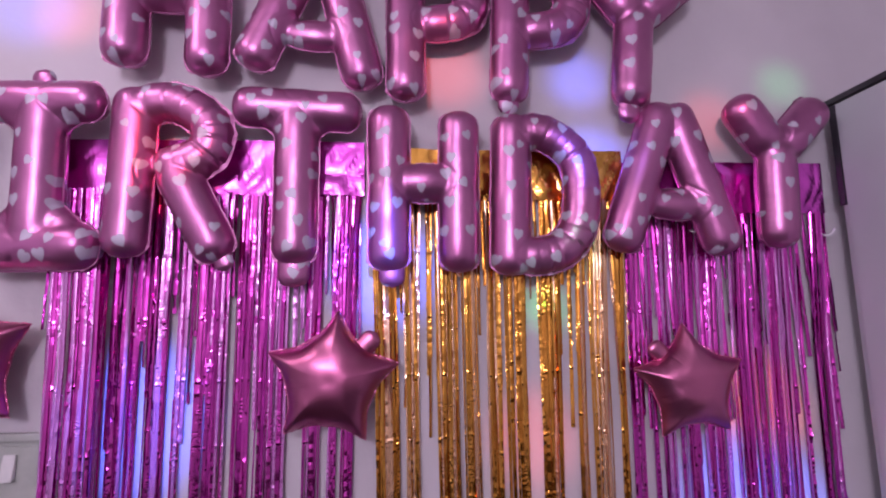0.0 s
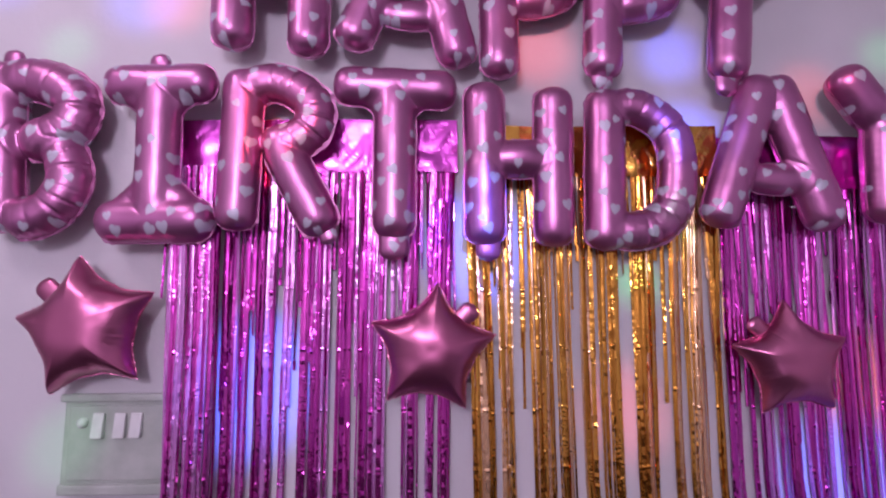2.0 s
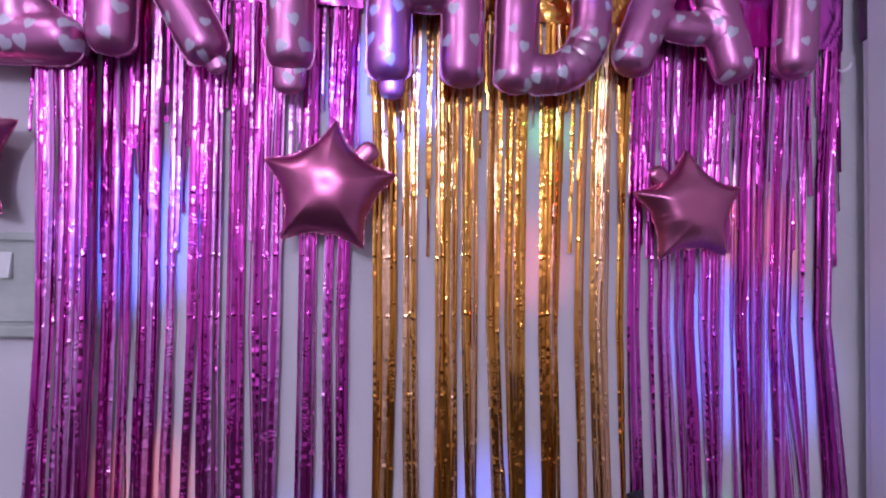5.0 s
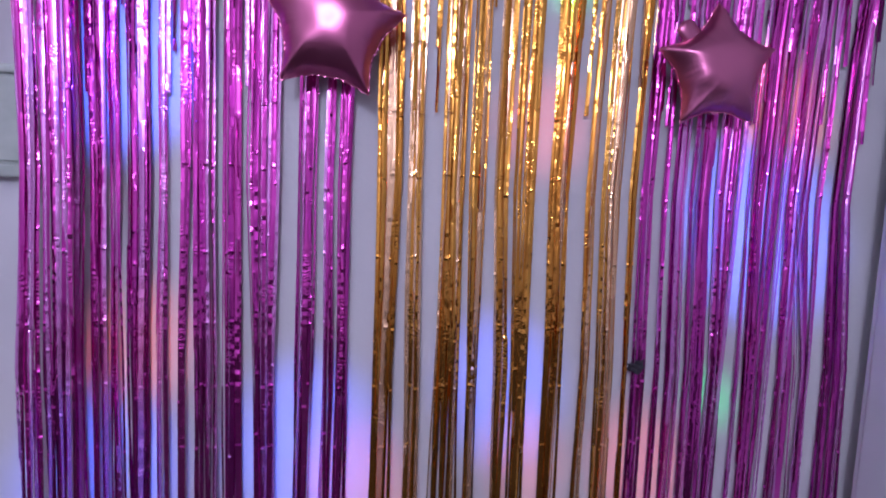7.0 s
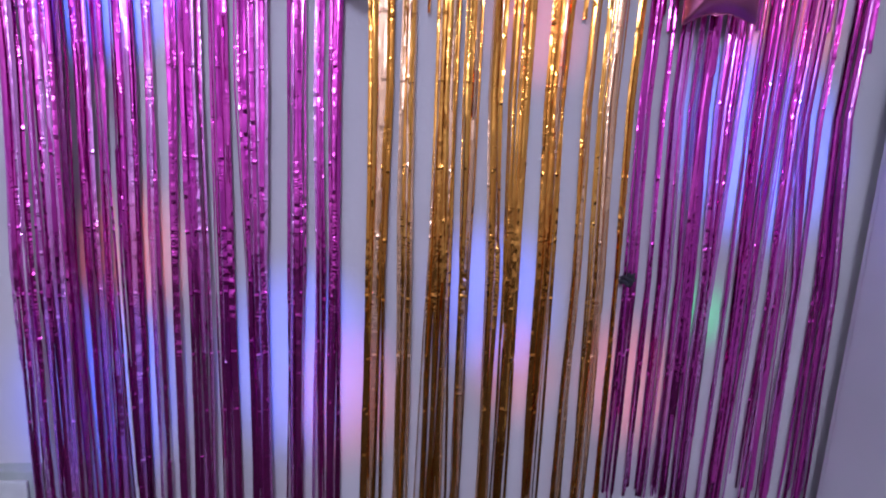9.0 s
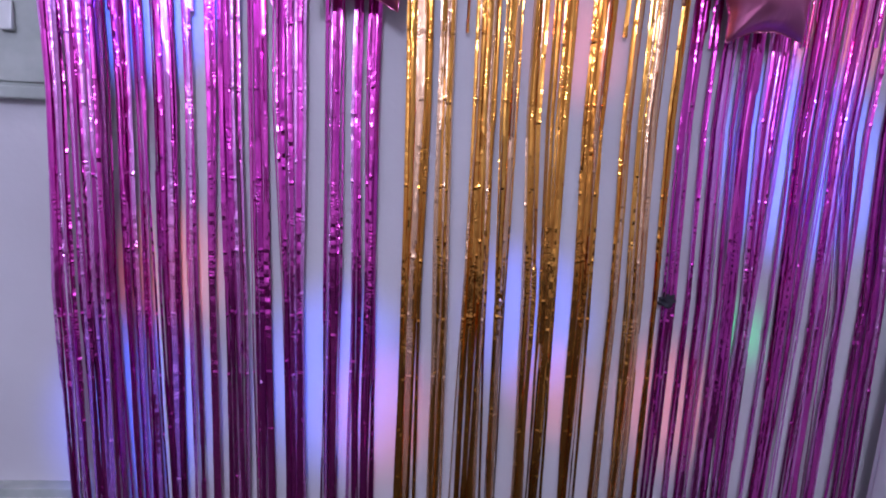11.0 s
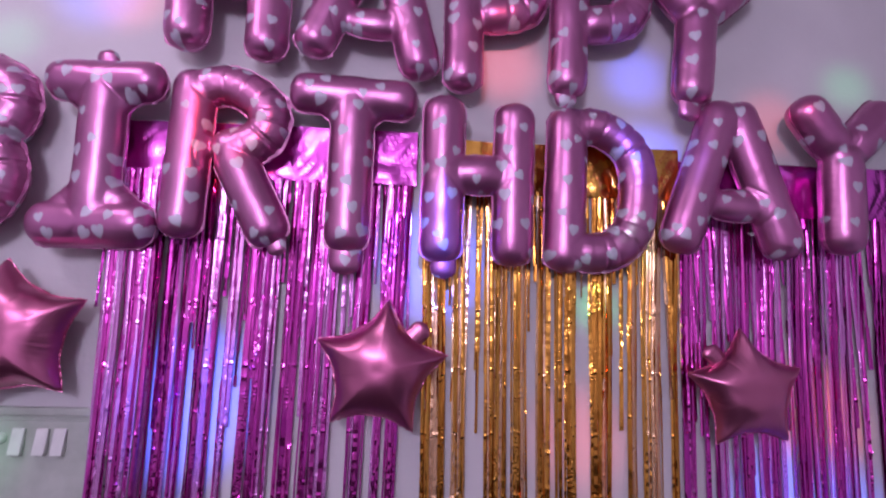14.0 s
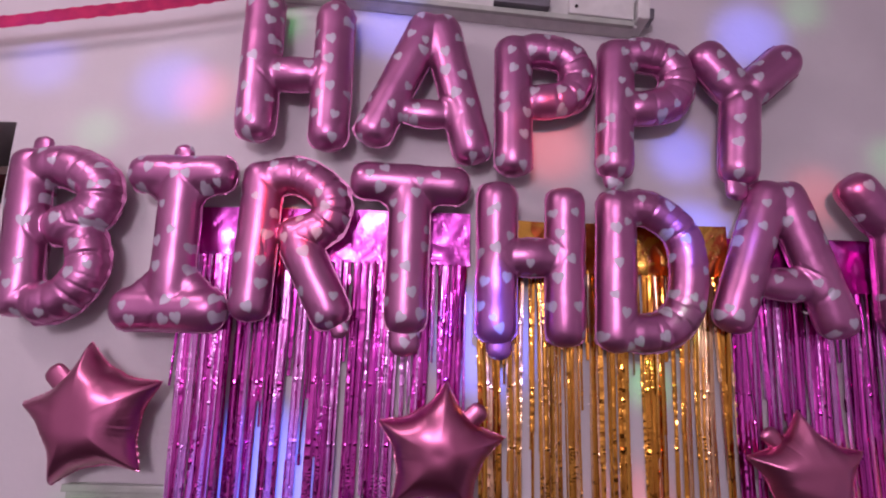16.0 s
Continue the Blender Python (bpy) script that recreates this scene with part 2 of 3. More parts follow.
# ---- cabinet beside the curtains ----
def cabinet():
    ob = tagged(new("cabinet"), "tall pale laminate cabinet with dark edging beside the foil curtain", "cabinet")
    ob.location = (1.23, 0.8, 0)
    for name, rows, mat in (
        ("side_panel", ((-0.272, -0.252, -0.26, 0.262, 0.0, 2.045),), CABINET),
        # near-black strip: the shade in the gap behind the cabinet, put in as colour
        ("gap_shade_strip", ((-0.274, -0.267, 0.264, 0.280, 1.80, 2.045),), EDGE_AND_SHADE),
        ("side_panel", ((0.252, 0.272, -0.26, 0.262, 0.0, 2.045),), CABINET),
        ("back_panel", ((-0.268, 0.268, 0.264, 0.276, 0.0, 2.048),), CABINET),
        ("top_panel", ((-0.278, 0.278, -0.285, 0.285, 2.048, 2.062),), EDGE_AND_SHADE),
        ("door", ((-0.27, -0.003, -0.283, -0.263, 0.05, 2.04),), CABINET),
        ("door", ((0.003, 0.27, -0.283, -0.263, 0.05, 2.04),), CABINET),
        ("plinth", ((-0.25, 0.25, -0.24, 0.26, 0.0, 0.045),), EDGE_AND_SHADE),
    ):
        part(name, boxes(*rows, bevel=0.002), mat, ob)
    return ob


cabinet()


# ---- foil balloons ----
def glide(points, step=0.006):
    """A smooth line through the points, in even steps."""
    p = [Vector(q) for q in points]
    if len(p) == 2:
        n = max(2, int((p[1] - p[0]).length / step))
        return [p[0].lerp(p[1], k / n) for k in range(n + 1)]
    p = [2 * p[0] - p[1]] + p + [2 * p[-1] - p[-2]]
    out = []
    for a, b, c, d in zip(p, p[1:], p[2:], p[3:]):
        n = max(2, int((c - b).length / step))
        for k in range(n):
            t = k / n
            out.append(0.5 * (2 * b + (c - a) * t + (2 * a - 5 * b + 4 * c - d) * t * t + (3 * b - a - 3 * c + d) * t ** 3))
    return out + [p[-2]]


def tube(bm, points, r, ends=(1, 1), depth=0.92, seed=0, sides=24, pillow=0.0):
    """An inflated run of film along a line in the plane y = 0; puckered where it bends."""
    line = glide([(x, 0, z) for x, z in points])
    n = len(line)
    total = sum((b - a).length for a, b in zip(line, line[1:]))
    run, rings, rim = 0.0, [], []
    for k, c in enumerate(line):
        if k:
            run += (c - line[k - 1]).length
        ahead = (line[min(k + 1, n - 1)] - line[max(k - 1, 0)]).normalized()
        a2 = (line[min(k + 3, n - 1)] - c)
        a1 = (c - line[max(k - 3, 0)])
        bend = a1.angle(a2) / max(1e-3, (a1.length + a2.length) / 2) if a1.length > 1e-4 and a2.length > 1e-4 else 0
        turn = a1.cross(a2).y
        side = Vector((ahead.z, 0, -ahead.x))
        e0, e1 = run if ends[0] else 9, total - run if ends[1] else 9
        e = min(e0, e1, r)
        full = max(0.0, 1 - (1 - e / r) ** 2.7) ** 0.5
        swell = (1 + 0.035 * noise.noise((run * 18, seed * 3.1, 0))) * (1 - pillow * (1 - max(0.0, math.sin(math.pi * min(1.0, run / total))) ** 1.5))
        ring = []
        for j in range(sides):
            a = 2 * math.pi * j / sides
            ca, sa = math.cos(a), math.sin(a)
            inner = max(0.0, -ca * (1 if turn > 0 else -1))
            pucker = 1 - min(1.0, bend * r * 1.2) * 0.10 * (0.25 + inner) * max(0, math.sin(run * 260 + 2 * noise.noise((run * 30, a, seed)))) ** 2
            edge = 1 - 0.03 * (1 - abs(sa)) * max(0, math.sin(run * 420 + seed)) if abs(ca) > 0.8 else 1
            rad = r * full * swell * pucker * edge
            ring.append(bm.verts.new(c + side * (ca * rad) + Vector((0, sa * rad * depth, 0))))
        rings.append(ring)
        rim.append((c, side, r * full * swell))
    for a, b in zip(rings, rings[1:]):
        for j in range(sides):
            bm.faces.new((a[j], a[(j + 1) % sides], b[(j + 1) % sides], b[j]))
    for ring in (rings[0], rings[-1]):
        bm.faces.new(ring)
    return rim


def seam(bm, rims, seed):
    """The crimped flat weld that runs round the balloon, a few millimetres wide."""
    for rim in rims:
        for s in (-1, 1):
            last = None
            for k, (c, side, r) in enumerate(rim):
                back, on = rim[max(k - 2, 0)], rim[min(k + 2, len(rim) - 1)]
                swing = min(1.0, back[1].angle(on[1]) * 2.2)      # wide ruffles where the run bends
                cap = min(1.0, abs(on[2] - back[2]) * 90)         # and round its ends
                ruffle = max(swing, cap) * 0.0042 * (0.5 + 0.5 * math.sin(k * 1.25 + 2.2 * noise.noise((k * 0.2, seed, s))))
                out = r + 0.0012 + ruffle + 0.0016 * noise.noise((k * 0.45, seed, s))
                lift = Vector((0, 0.35 * ruffle * math.sin(k * 1.9 + seed), 0))
                pair = (bm.verts.new(c + side * s * max(0, r - 0.006)), bm.verts.new(c + side * s * out + lift))
                if last:
                    bm.faces.new((last[0], last[1], pair[1], pair[0]))
                last = pair


def tab(bm, x, z, angle, length=0.045, wide=0.021):
    """A filler tab: a small rounded puffed tongue."""
    d = Vector((math.sin(angle), 0, math.cos(angle)))
    tube(bm, [(x, z), (x + d.x * length, z + d.z * length)], wide, ends=(0, 1), depth=0.45, sides=16)


# letter, its strokes (in metres on the wall), tube radius of each, and tabs
LETTERS = [
    ("H", [([(-0.672, 2.480), (-0.669, 2.094)], 0.047), ([(-0.499, 2.456), (-0.498, 2.076)], 0.046), ([(-0.665, 2.266), (-0.505, 2.266)], 0.043)], [(-0.50, 2.43, 0.1, 0.022)]),
    ("A", [([(-0.262, 2.425), (-0.408, 2.092)], 0.045), ([(-0.250, 2.425), (-0.154, 2.054)], 0.045), ([(-0.34, 2.178), (-0.195, 2.172)], 0.035)], []),
    ("P", [([(-0.066, 2.386), (-0.067, 2.026)], 0.043), ([(-0.060, 2.346), (0.000, 2.350), (0.066, 2.332), (0.086, 2.282), (0.060, 2.228), (-0.04, 2.210)], 0.042)], []),
    ("P", [([(0.181, 2.376), (0.165, 2.026)], 0.043), ([(0.185, 2.336), (0.245, 2.338), (0.302, 2.320), (0.320, 2.268), (0.290, 2.214), (0.19, 2.196)], 0.042)], [(0.163, 2.05, 3.1, 0.024)]),
    ("Y", [([(0.370, 2.366), (0.470, 2.236)], 0.045), ([(0.608, 2.356), (0.474, 2.238)], 0.045), ([(0.472, 2.262), (0.448, 2.020)], 0.045)], [(0.446, 2.035, 3.2, 0.026)]),
    ("B", [([(-1.172, 2.066), (-1.138, 1.678)], 0.045), ([(-1.165, 2.018), (-1.086, 2.024), (-1.012, 1.985), (-1.010, 1.925), (-1.060, 1.890), (-1.115, 1.884)], 0.048), ([(-1.050, 1.872), (-1.018, 1.842), (-1.008, 1.784), (-1.050, 1.722), (-1.13, 1.708)], 0.046)], [(-1.158, 2.055, 0.05, 0.022)]),
    ("I", [([(-0.938, 2.008), (-0.690, 2.010)], 0.043), ([(-0.815, 2.03), (-0.814, 1.70)], 0.046), ([(-0.940, 1.704), (-0.686, 1.706)], 0.047), ([(-0.815, 1.790), (-0.895, 1.715)], 0.034), ([(-0.815, 1.790), (-0.733, 1.716)], 0.034), ([(-0.815, 1.945), (-0.885, 2.000)], 0.030), ([(-0.815, 1.945), (-0.745, 2.000)], 0.030)], [(-0.82, 2.035, 0.0, 0.023), (-0.90, 2.015, -0.1, 0.007), (-0.735, 2.015, 0.1, 0.007)]),
    ("R", [([(-0.638, 2.049), (-0.643, 1.681)], 0.045), ([(-0.635, 2.006), (-0.556, 2.016), (-0.484, 1.968), (-0.492, 1.900), (-0.59, 1.862)], 0.044), ([(-0.560, 1.885), (-0.448, 1.674)], 0.045)], [(-0.45, 1.69, 2.8, 0.020)]),
    ("T", [([(-0.441, 2.010), (-0.162, 2.000)], 0.044), ([(-0.302, 2.02), (-0.303, 1.661)], 0.046), ([(-0.302, 1.945), (-0.365, 1.998)], 0.030), ([(-0.302, 1.945), (-0.240, 1.994)], 0.030)], [(-0.303, 1.682, 3.14, 0.033)]),
    ("H", [([(-0.105, 2.012), (-0.106, 1.646)], 0.044), ([(0.048, 2.002), (0.044, 1.644)], 0.043), ([(-0.105, 1.838), (0.045, 1.840)], 0.043)], [(-0.100, 1.668, 3.1, 0.027)]),
    ("D", [([(0.170, 2.004), (0.155, 1.636)], 0.044), ([(0.175, 1.962), (0.245, 1.958), (0.314, 1.892), (0.314, 1.760), (0.264, 1.690), (0.165, 1.676)], 0.041)], []),
    ("A", [([(0.522, 2.030), (0.398, 1.686)], 0.044), ([(0.538, 2.030), (0.648, 1.678)], 0.044), ([(0.46, 1.797), (0.61, 1.790)], 0.035)], []),
    ("Y", [([(0.688, 2.044), (0.778, 1.918)], 0.044), ([(0.906, 2.036), (0.790, 1.916)], 0.044), ([(0.785, 1.940), (0.775, 1.691)], 0.044)], []),
]


def fused(bm, puckers):
    """Welds the runs of one balloon into a single skin with soft joints, then puckers it where it bends."""
    raw = bpy.data.meshes.new("raw")
    bmesh.ops.recalc_face_normals(bm, faces=bm.faces)
    bm.to_mesh(raw)
    bm.free()
    helper = new("helper", raw)
    weld = helper.modifiers.new("weld", "REMESH")
    weld.mode, weld.voxel_size = "VOXEL", 0.0032
    even = helper.modifiers.new("even", "SMOOTH")
    even.factor, even.iterations = 0.5, 42
    bpy.context.view_layer.update()
    me = bpy.data.meshes.new_from_object(helper.evaluated_get(bpy.context.evaluated_depsgraph_get()))
    bpy.data.objects.remove(helper)
    bpy.data.meshes.remove(raw)
    co = np.empty(3 * len(me.vertices))
    no = np.empty(3 * len(me.vertices))
    me.vertices.foreach_get("co", co)
    me.vertices.foreach_get("normal", no)
    co, no = co.reshape(-1, 3), no.reshape(-1, 3)
    line = np.array([p[:8] for p in puckers])
    runs = np.array([p[8] for p in puckers])
    gap = np.linalg.norm(co[:, None, [0, 2]] - line[None, :, :2], axis=2)
    near = line[gap.argmin(1)]
    reach = np.sort(np.stack([gap[:, runs == k].min(1) for k in sorted(set(runs[runs >= 0]))]), axis=0)
    joint = np.exp(-((reach[1] - reach[0]) / 0.0045) ** 2) * np.clip(reach[0] / 0.012 - 0.3, 0, 1)
    off = (co[:, 0] - near[:, 0]) * near[:, 2] + (co[:, 2] - near[:, 1]) * near[:, 3]
    along = near[:, 4] + (co[:, 0] - near[:, 0]) * -near[:, 3] + (co[:, 2] - near[:, 1]) * near[:, 2]
    inner = np.clip(-off * near[:, 6] / 0.045, -0.6, 1)
    wave = np.sin(along * 215 + 1.4 * np.sin(along * 63 + near[:, 7]) + near[:, 7]) * 0.5 + 0.5
    fold = wave ** 12 * np.clip(near[:, 5] * 0.10, 0, 1.0) * (0.35 + 0.65 * (np.sin(along * 71 + near[:, 7] * 3.3) > -0.2)) * (0.35 + 0.65 * np.clip(inner + 0.5, 0, 1))
    rim = np.clip(np.abs(off) / 0.042 - 0.72, 0, 1) * 3
    crimp = (np.sin(along * 390 + 2.5 * np.sin(along * 47 + near[:, 7])) * 0.5 + 0.5) ** 2 * (0.3 + 0.7 * np.clip(near[:, 5] * 0.08, 0, 1)) * np.clip(rim, 0, 1)
    co -= no * (0.0050 * fold + 0.0020 * crimp + 0.0012 * joint)[:, None]
    me.vertices.foreach_set("co", co.ravel())
    me.update()
    me.polygons.foreach_set("use_smooth", [True] * len(me.polygons))
    me.materials.clear()
    me.materials.append(HEARTS)
    me.name = "letter_balloon"
    return me


def letter(n, char, strokes, tabs):
    xs = [x for line, _ in strokes for x, _ in line]
    zs = [z for line, _ in strokes for _, z in line]
    cx, cz = (min(xs) + max(xs)) / 2, min(zs)
    wall_hung = n < 7
    shell = bmesh.new()
    rims, puckers = [], []
    for k, (line, r) in enumerate(strokes):
        rim = tube(shell, [(x - cx, z - cz) for x, z in line], 1.035 * r, depth=0.92 if r > 0.036 else 0.8, seed=n * 5 + k, pillow=0.30 if char in "HA" and k == 2 else 0.0)
        rims.append(rim)
        run = 0.0
        for i, (c, side, _) in enumerate(rim):
            a, d = rim[max(i - 3, 0)][0], rim[min(i + 3, len(rim) - 1)][0]
            run += (c - rim[i - 1][0]).length if i else 0
            u, v = c - a, d - c
            turn = u.cross(v).y
            bend = u.angle(v) / max(1e-3, (u.length + v.length) / 2) if u.length > 1e-3 and v.length > 1e-3 else 0
            puckers.append((c.x, c.z, side.x, side.z, run, max(bend, 0.25), 1 if turn > 0 else -1, n * 1.7 + k, k if r > 0.0345 else -1))
    where = " hung on the wall" if wall_hung else " over a foil curtain"
    ob = tagged(new("letter_balloon", fused(shell, puckers)), "pink foil letter " + char + " balloon with pale hearts," + where, "balloon", "birthday letter balloons")
    ob.location = (cx - 0.003, 1.055, cz + 0.004)
    ob.rotation_euler = (radians(1.5 * math.sin(n * 2.3)), 0, radians(2.0 * math.sin(n * 1.7)))
    rim = bmesh.new()
    seam(rim, rims, n)
    part("seam", rim, SEAM, ob)
    for x, z, a, wide in tabs:
        t = bmesh.new()
        tab(t, x - cx, z - cz, a, max(0.036, 2.0 * wide), wide)
        part("filler_tab", t, HEARTS, ob, smooth=True)
    return ob


for n, (char, strokes, tabs) in enumerate(LETTERS):
    letter(n, char, strokes, tabs)


def star(x, y, z, R, turn, tab_at, label, seed):
    """A puffed five-pointed star: two films welded along a hollow-sided outline."""
    bm, rim = bmesh.new(), []
    around, rings, inner = 200, 26, 0.65
    fifth = math.pi / 5
    tips = []
    for j in range(around):
        a = 2 * math.pi * j / around
        q = abs((a / (2 * fifth) + 0.5) % 1 - 0.5) * 2 * fifth      # angle from the nearest tip
        straight = inner * math.sin(fifth) / (inner * math.sin(fifth - q) + math.sin(q))
        bow = 1 - 0.075 * math.sin(math.pi * q / fifth)
        tips.append((a, R * min(0.985, straight * bow), q / fifth))
    hubs = [bm.verts.new((0, s * R * (0.40 if s < 0 else 0.28), 0)) for s in (-1, 1)]
    for s, hub in zip((-1, 1), hubs):
        last = [hub] * around
        for k in range(1, rings + 1):
            f = math.sin(0.5 * math.pi * k / rings)
            now = []
            for j, (a, rr, q) in enumerate(tips):
                out = f * (rr * f ** 3 + R * 0.70 * (1 - f ** 3))
                h = R * (0.40 if s < 0 else 0.28) * max(0.0, 1 - f ** 3) ** 0.62
                valley = math.exp(-((1 - q) / 0.10) ** 2)
                slack = noise.noise((math.sin(a) * f * 2.2, math.cos(a) * f * 2.2, seed * 7.3))
                crease = 1 - 0.22 * valley * f ** 8 - 0.16 * f * slack
                crease -= 0.07 * f ** 7 * abs(math.sin(a * 23 + seed + 2 * slack)) * (0.3 + 0.7 * q)
                if k == rings and s > 0:
                    now.append(rim[j])
                else:
                    now.append(bm.verts.new((out * math.sin(a), s * h * crease, out * math.cos(a))))
            if k == rings and s < 0:
                rim = now
            for j in range(around):
                b = (j + 1) % around
                if k == 1:
                    bm.faces.new((hub, now[j], now[b]))
                else:
                    bm.faces.new((last[j], now[j], now[b], last[b]))
            last = now
    ob = tagged(link_mesh("star_balloon", bm, ROSE, True), label, "balloon", "star balloons")
    ob.location, ob.rotation_euler = (x, y, z), (0, radians(turn), 0)
    edge, prev = bmesh.new(), None
    for j in range(around + 1):
        a, rr, _ = tips[j % around]
        pair = [edge.verts.new((q * math.sin(a), 0.001 * math.sin(j * 2.3), q * math.cos(a))) for q in (rr - 0.003, rr + 0.003 + 0.0015 * math.sin(j * 2.7))]
        if prev:
            edge.faces.new((prev[0], prev[1], pair[1], pair[0]))
        prev = pair
    part("seam", edge, ROSE, ob)
    t = bmesh.new()
    d = radians(tab_at)
    tab(t, 0.55 * R * math.sin(d), 0.55 * R * math.cos(d), d, R * 0.38, R * 0.15)
    part("filler_tab", t, ROSE, ob, smooth=True)
    return ob


star(-0.954, 1.066, 1.484, 0.155, -10, -38, "large rose foil star balloon on the wall above the switchboard", 1)
star(-0.225, 1.050, 1.435, 0.139, 6, 40, "rose foil star balloon between magenta and gold foil curtains", 2)
star(0.531, 1.050, 1.407, 0.128, -3.5, -40, "rose foil star balloon with dents on the magenta foil curtain", 3)

# ---- switchboards ----
def switchboard():
    ob = tagged(new("switchboard"), "cream wall switchboard with white rocker switches and a socket", "switchboard")
    ob.location = (-0.846, W, 1.134)
    part("back_box", boxes((-0.165, 0.125, -0.018, 0.0, 0.0, 0.205), bevel=0.003), PLASTIC, ob)
    part("face_plate", boxes((-0.150, 0.118, -0.024, -0.018, 0.03, 0.182), bevel=0.002), PLASTIC, ob)
    part("bottom_ledge", boxes((-0.165, 0.125, -0.027, -0.018, 0.0, 0.022), bevel=0.004), PLASTIC, ob)
    part("top_ledge", boxes((-0.172, 0.125, -0.026, -0.018, 0.190, 0.207), bevel=0.004), PLASTIC, ob)
    for x in (-0.098, -0.052, -0.018, 0.066):
        rocker = bmesh.new()
        box(rocker, x, x + 0.024, -0.037, -0.024, 0.117, 0.168, bevel=0.003)
        for v in rocker.verts:
            if v.co.y < -0.03:
                v.co.y += 0.007 * (v.co.z - 0.117) / 0.05
        part("switch", rocker, SWITCH, ob)
    bead = bmesh.new()
    bmesh.ops.create_uvsphere(bead, u_segments=20, v_segments=12, radius=0.011)
    bmesh.ops.translate(bead, verts=bead.verts, vec=(-0.120, -0.026, 0.148))
    part("indicator_lamp", bead, SWITCH, ob, smooth=True)
    plate = part("socket", boxes((0.058, 0.112, -0.031, -0.024, 0.036, 0.100), bevel=0.004), PLASTIC, ob)
    for x, z in ((0.073, 0.069), (0.073, 0.054), (0.094, 0.062)):
        hole = bmesh.new()
        bmesh.ops.create_cone(hole, cap_ends=True, segments=14, radius1=0.0035, radius2=0.0035, depth=0.003, matrix=pose(x, -0.0315, z, 90))
        part("socket_hole", hole, HOLE, plate)
    return ob


switchboard()
low = tagged(new("socket_box"), "small cream socket box low on the wall", "socket box")
low.location = (-0.90, W, 0.20)
part("box_body", boxes((-0.11, 0.09, -0.03, 0.0, 0.0, 0.145), bevel=0.004), PLASTIC, low)
part("cover", boxes((-0.10, 0.08, -0.038, -0.03, 0.01, 0.125), bevel=0.003), SWITCH, low)


# ---- light fitting high on the wall, not lit ----
def batten():
    ob = tagged(new("wall_batten"), "white unlit batten light fitting with a grey box, mounted askew", "light fitting")
    ob.location, ob.rotation_euler = (-0.12, W, 2.464), (0, radians(5.1), 0)
    part("body", boxes((-0.62, 0.362, -0.045, 0.0, 0.0, 0.085), bevel=0.004), SWITCH, ob)
    part("lower_lip", boxes((-0.62, 0.350, -0.058, -0.045, -0.004, 0.010), bevel=0.002), PLASTIC, ob)
    part("choke_box", boxes((0.0, 0.137, -0.075, -0.045, 0.012, 0.075), bevel=0.003), GREYBOX, ob, "grey metal box")
    part("end_cover", boxes((0.186, 0.346, -0.062, -0.045, 0.011, 0.080), bevel=0.004), SWITCH, ob)
    holder = part("lamp_holder", boxes((0.352, 0.382, -0.075, 0.0, 0.008, 0.075), bevel=0.006), SWITCH, ob)
    # near-black disc on the end cover stands for a hole there
    hole = bmesh.new()
    bmesh.ops.create_cone(hole, cap_ends=True, segments=14, radius1=0.004, radius2=0.004, depth=0.004, matrix=pose(0.204, -0.063, 0.030, 90))
    part("cover_hole", hole, HOLE, ob)
    clip = bmesh.new()
    box(clip, 0.382, 0.398, -0.06, -0.02, 0.02, 0.05, bevel=0.004)
    part("clip", clip, GREYBOX, holder)
    return ob


batten()


# ---- crepe streamer ----
def streamer():
    bm, last = bmesh.new(), None
    line = glide([(-2.2, 1.02, 2.56), (-1.75, 1.03, 2.43), (-1.43, 1.04, 2.372), (-1.1, 1.04, 2.412), (-0.844, 1.04, 2.455), (-0.6, 1.03, 2.51), (-0.1, 1.02, 2.68)], 0.012)
    for k, c in enumerate(line):
        spin = 0.35 * math.sin(c.x * 3 + 1) + (3.0 / (1 + math.exp(-(c.x + 1.47) * 70)))
        w = 0.014 * (0.65 + 0.35 * abs(math.cos(spin))) + 0.0012 * math.sin(k * 1.9)
        d = Vector((0, math.sin(spin), math.cos(spin)))
        pair = [bm.verts.new(c - d * w), bm.verts.new(c + d * w + Vector((0, 0.001 * math.sin(k * 1.3), 0)))]
        if last:
            bm.faces.new((last[0], last[1], pair[1], pair[0]))
        last = pair
    ob = link_mesh("streamer", bm, CREPE)
    thick = ob.modifiers.new("thickness", "SOLIDIFY")
    thick.thickness = 0.0008
    return tagged(ob, "deep pink crepe paper streamer strung across the wall", "streamer")


streamer()
cloth = bmesh.new()
bmesh.ops.create_grid(cloth, x_segments=40, y_segments=30, size=0.5, matrix=pose(0, 0, 0, 90))
for v in cloth.verts:
    v.co.y = 0.02 * math.sin(v.co.x * 40) + 0.01 * noise.noise((v.co.x * 9, v.co.z * 4, 0))
    v.co.x *= 0.72
    v.co.z = (v.co.z + 0.5) * 1.08
hang = link_mesh("red_curtain", cloth, CLOTH, True)
hang.location = (-1.66, W + 0.2, 0.92)
tagged(hang, "dark red cloth hanging inside the wall niche", "curtain")

# a pink rosette on the cabinet's side
knot = bmesh.new()
bmesh.ops.create_uvsphere(knot, u_segments=24, v_segments=14, radius=0.017)
for v in knot.verts:
    v.co *= 1 + 0.12 * math.sin(5 * math.atan2(v.co.z, v.co.y))
    v.co.x *= 0.55
rosette = link_mesh("rosette", knot, ROSE, True)
rosette.location = (0.95, 0.87, 1.835)
tagged(rosette, "small pink foil rosette stuck on the cabinet side", "rosette")


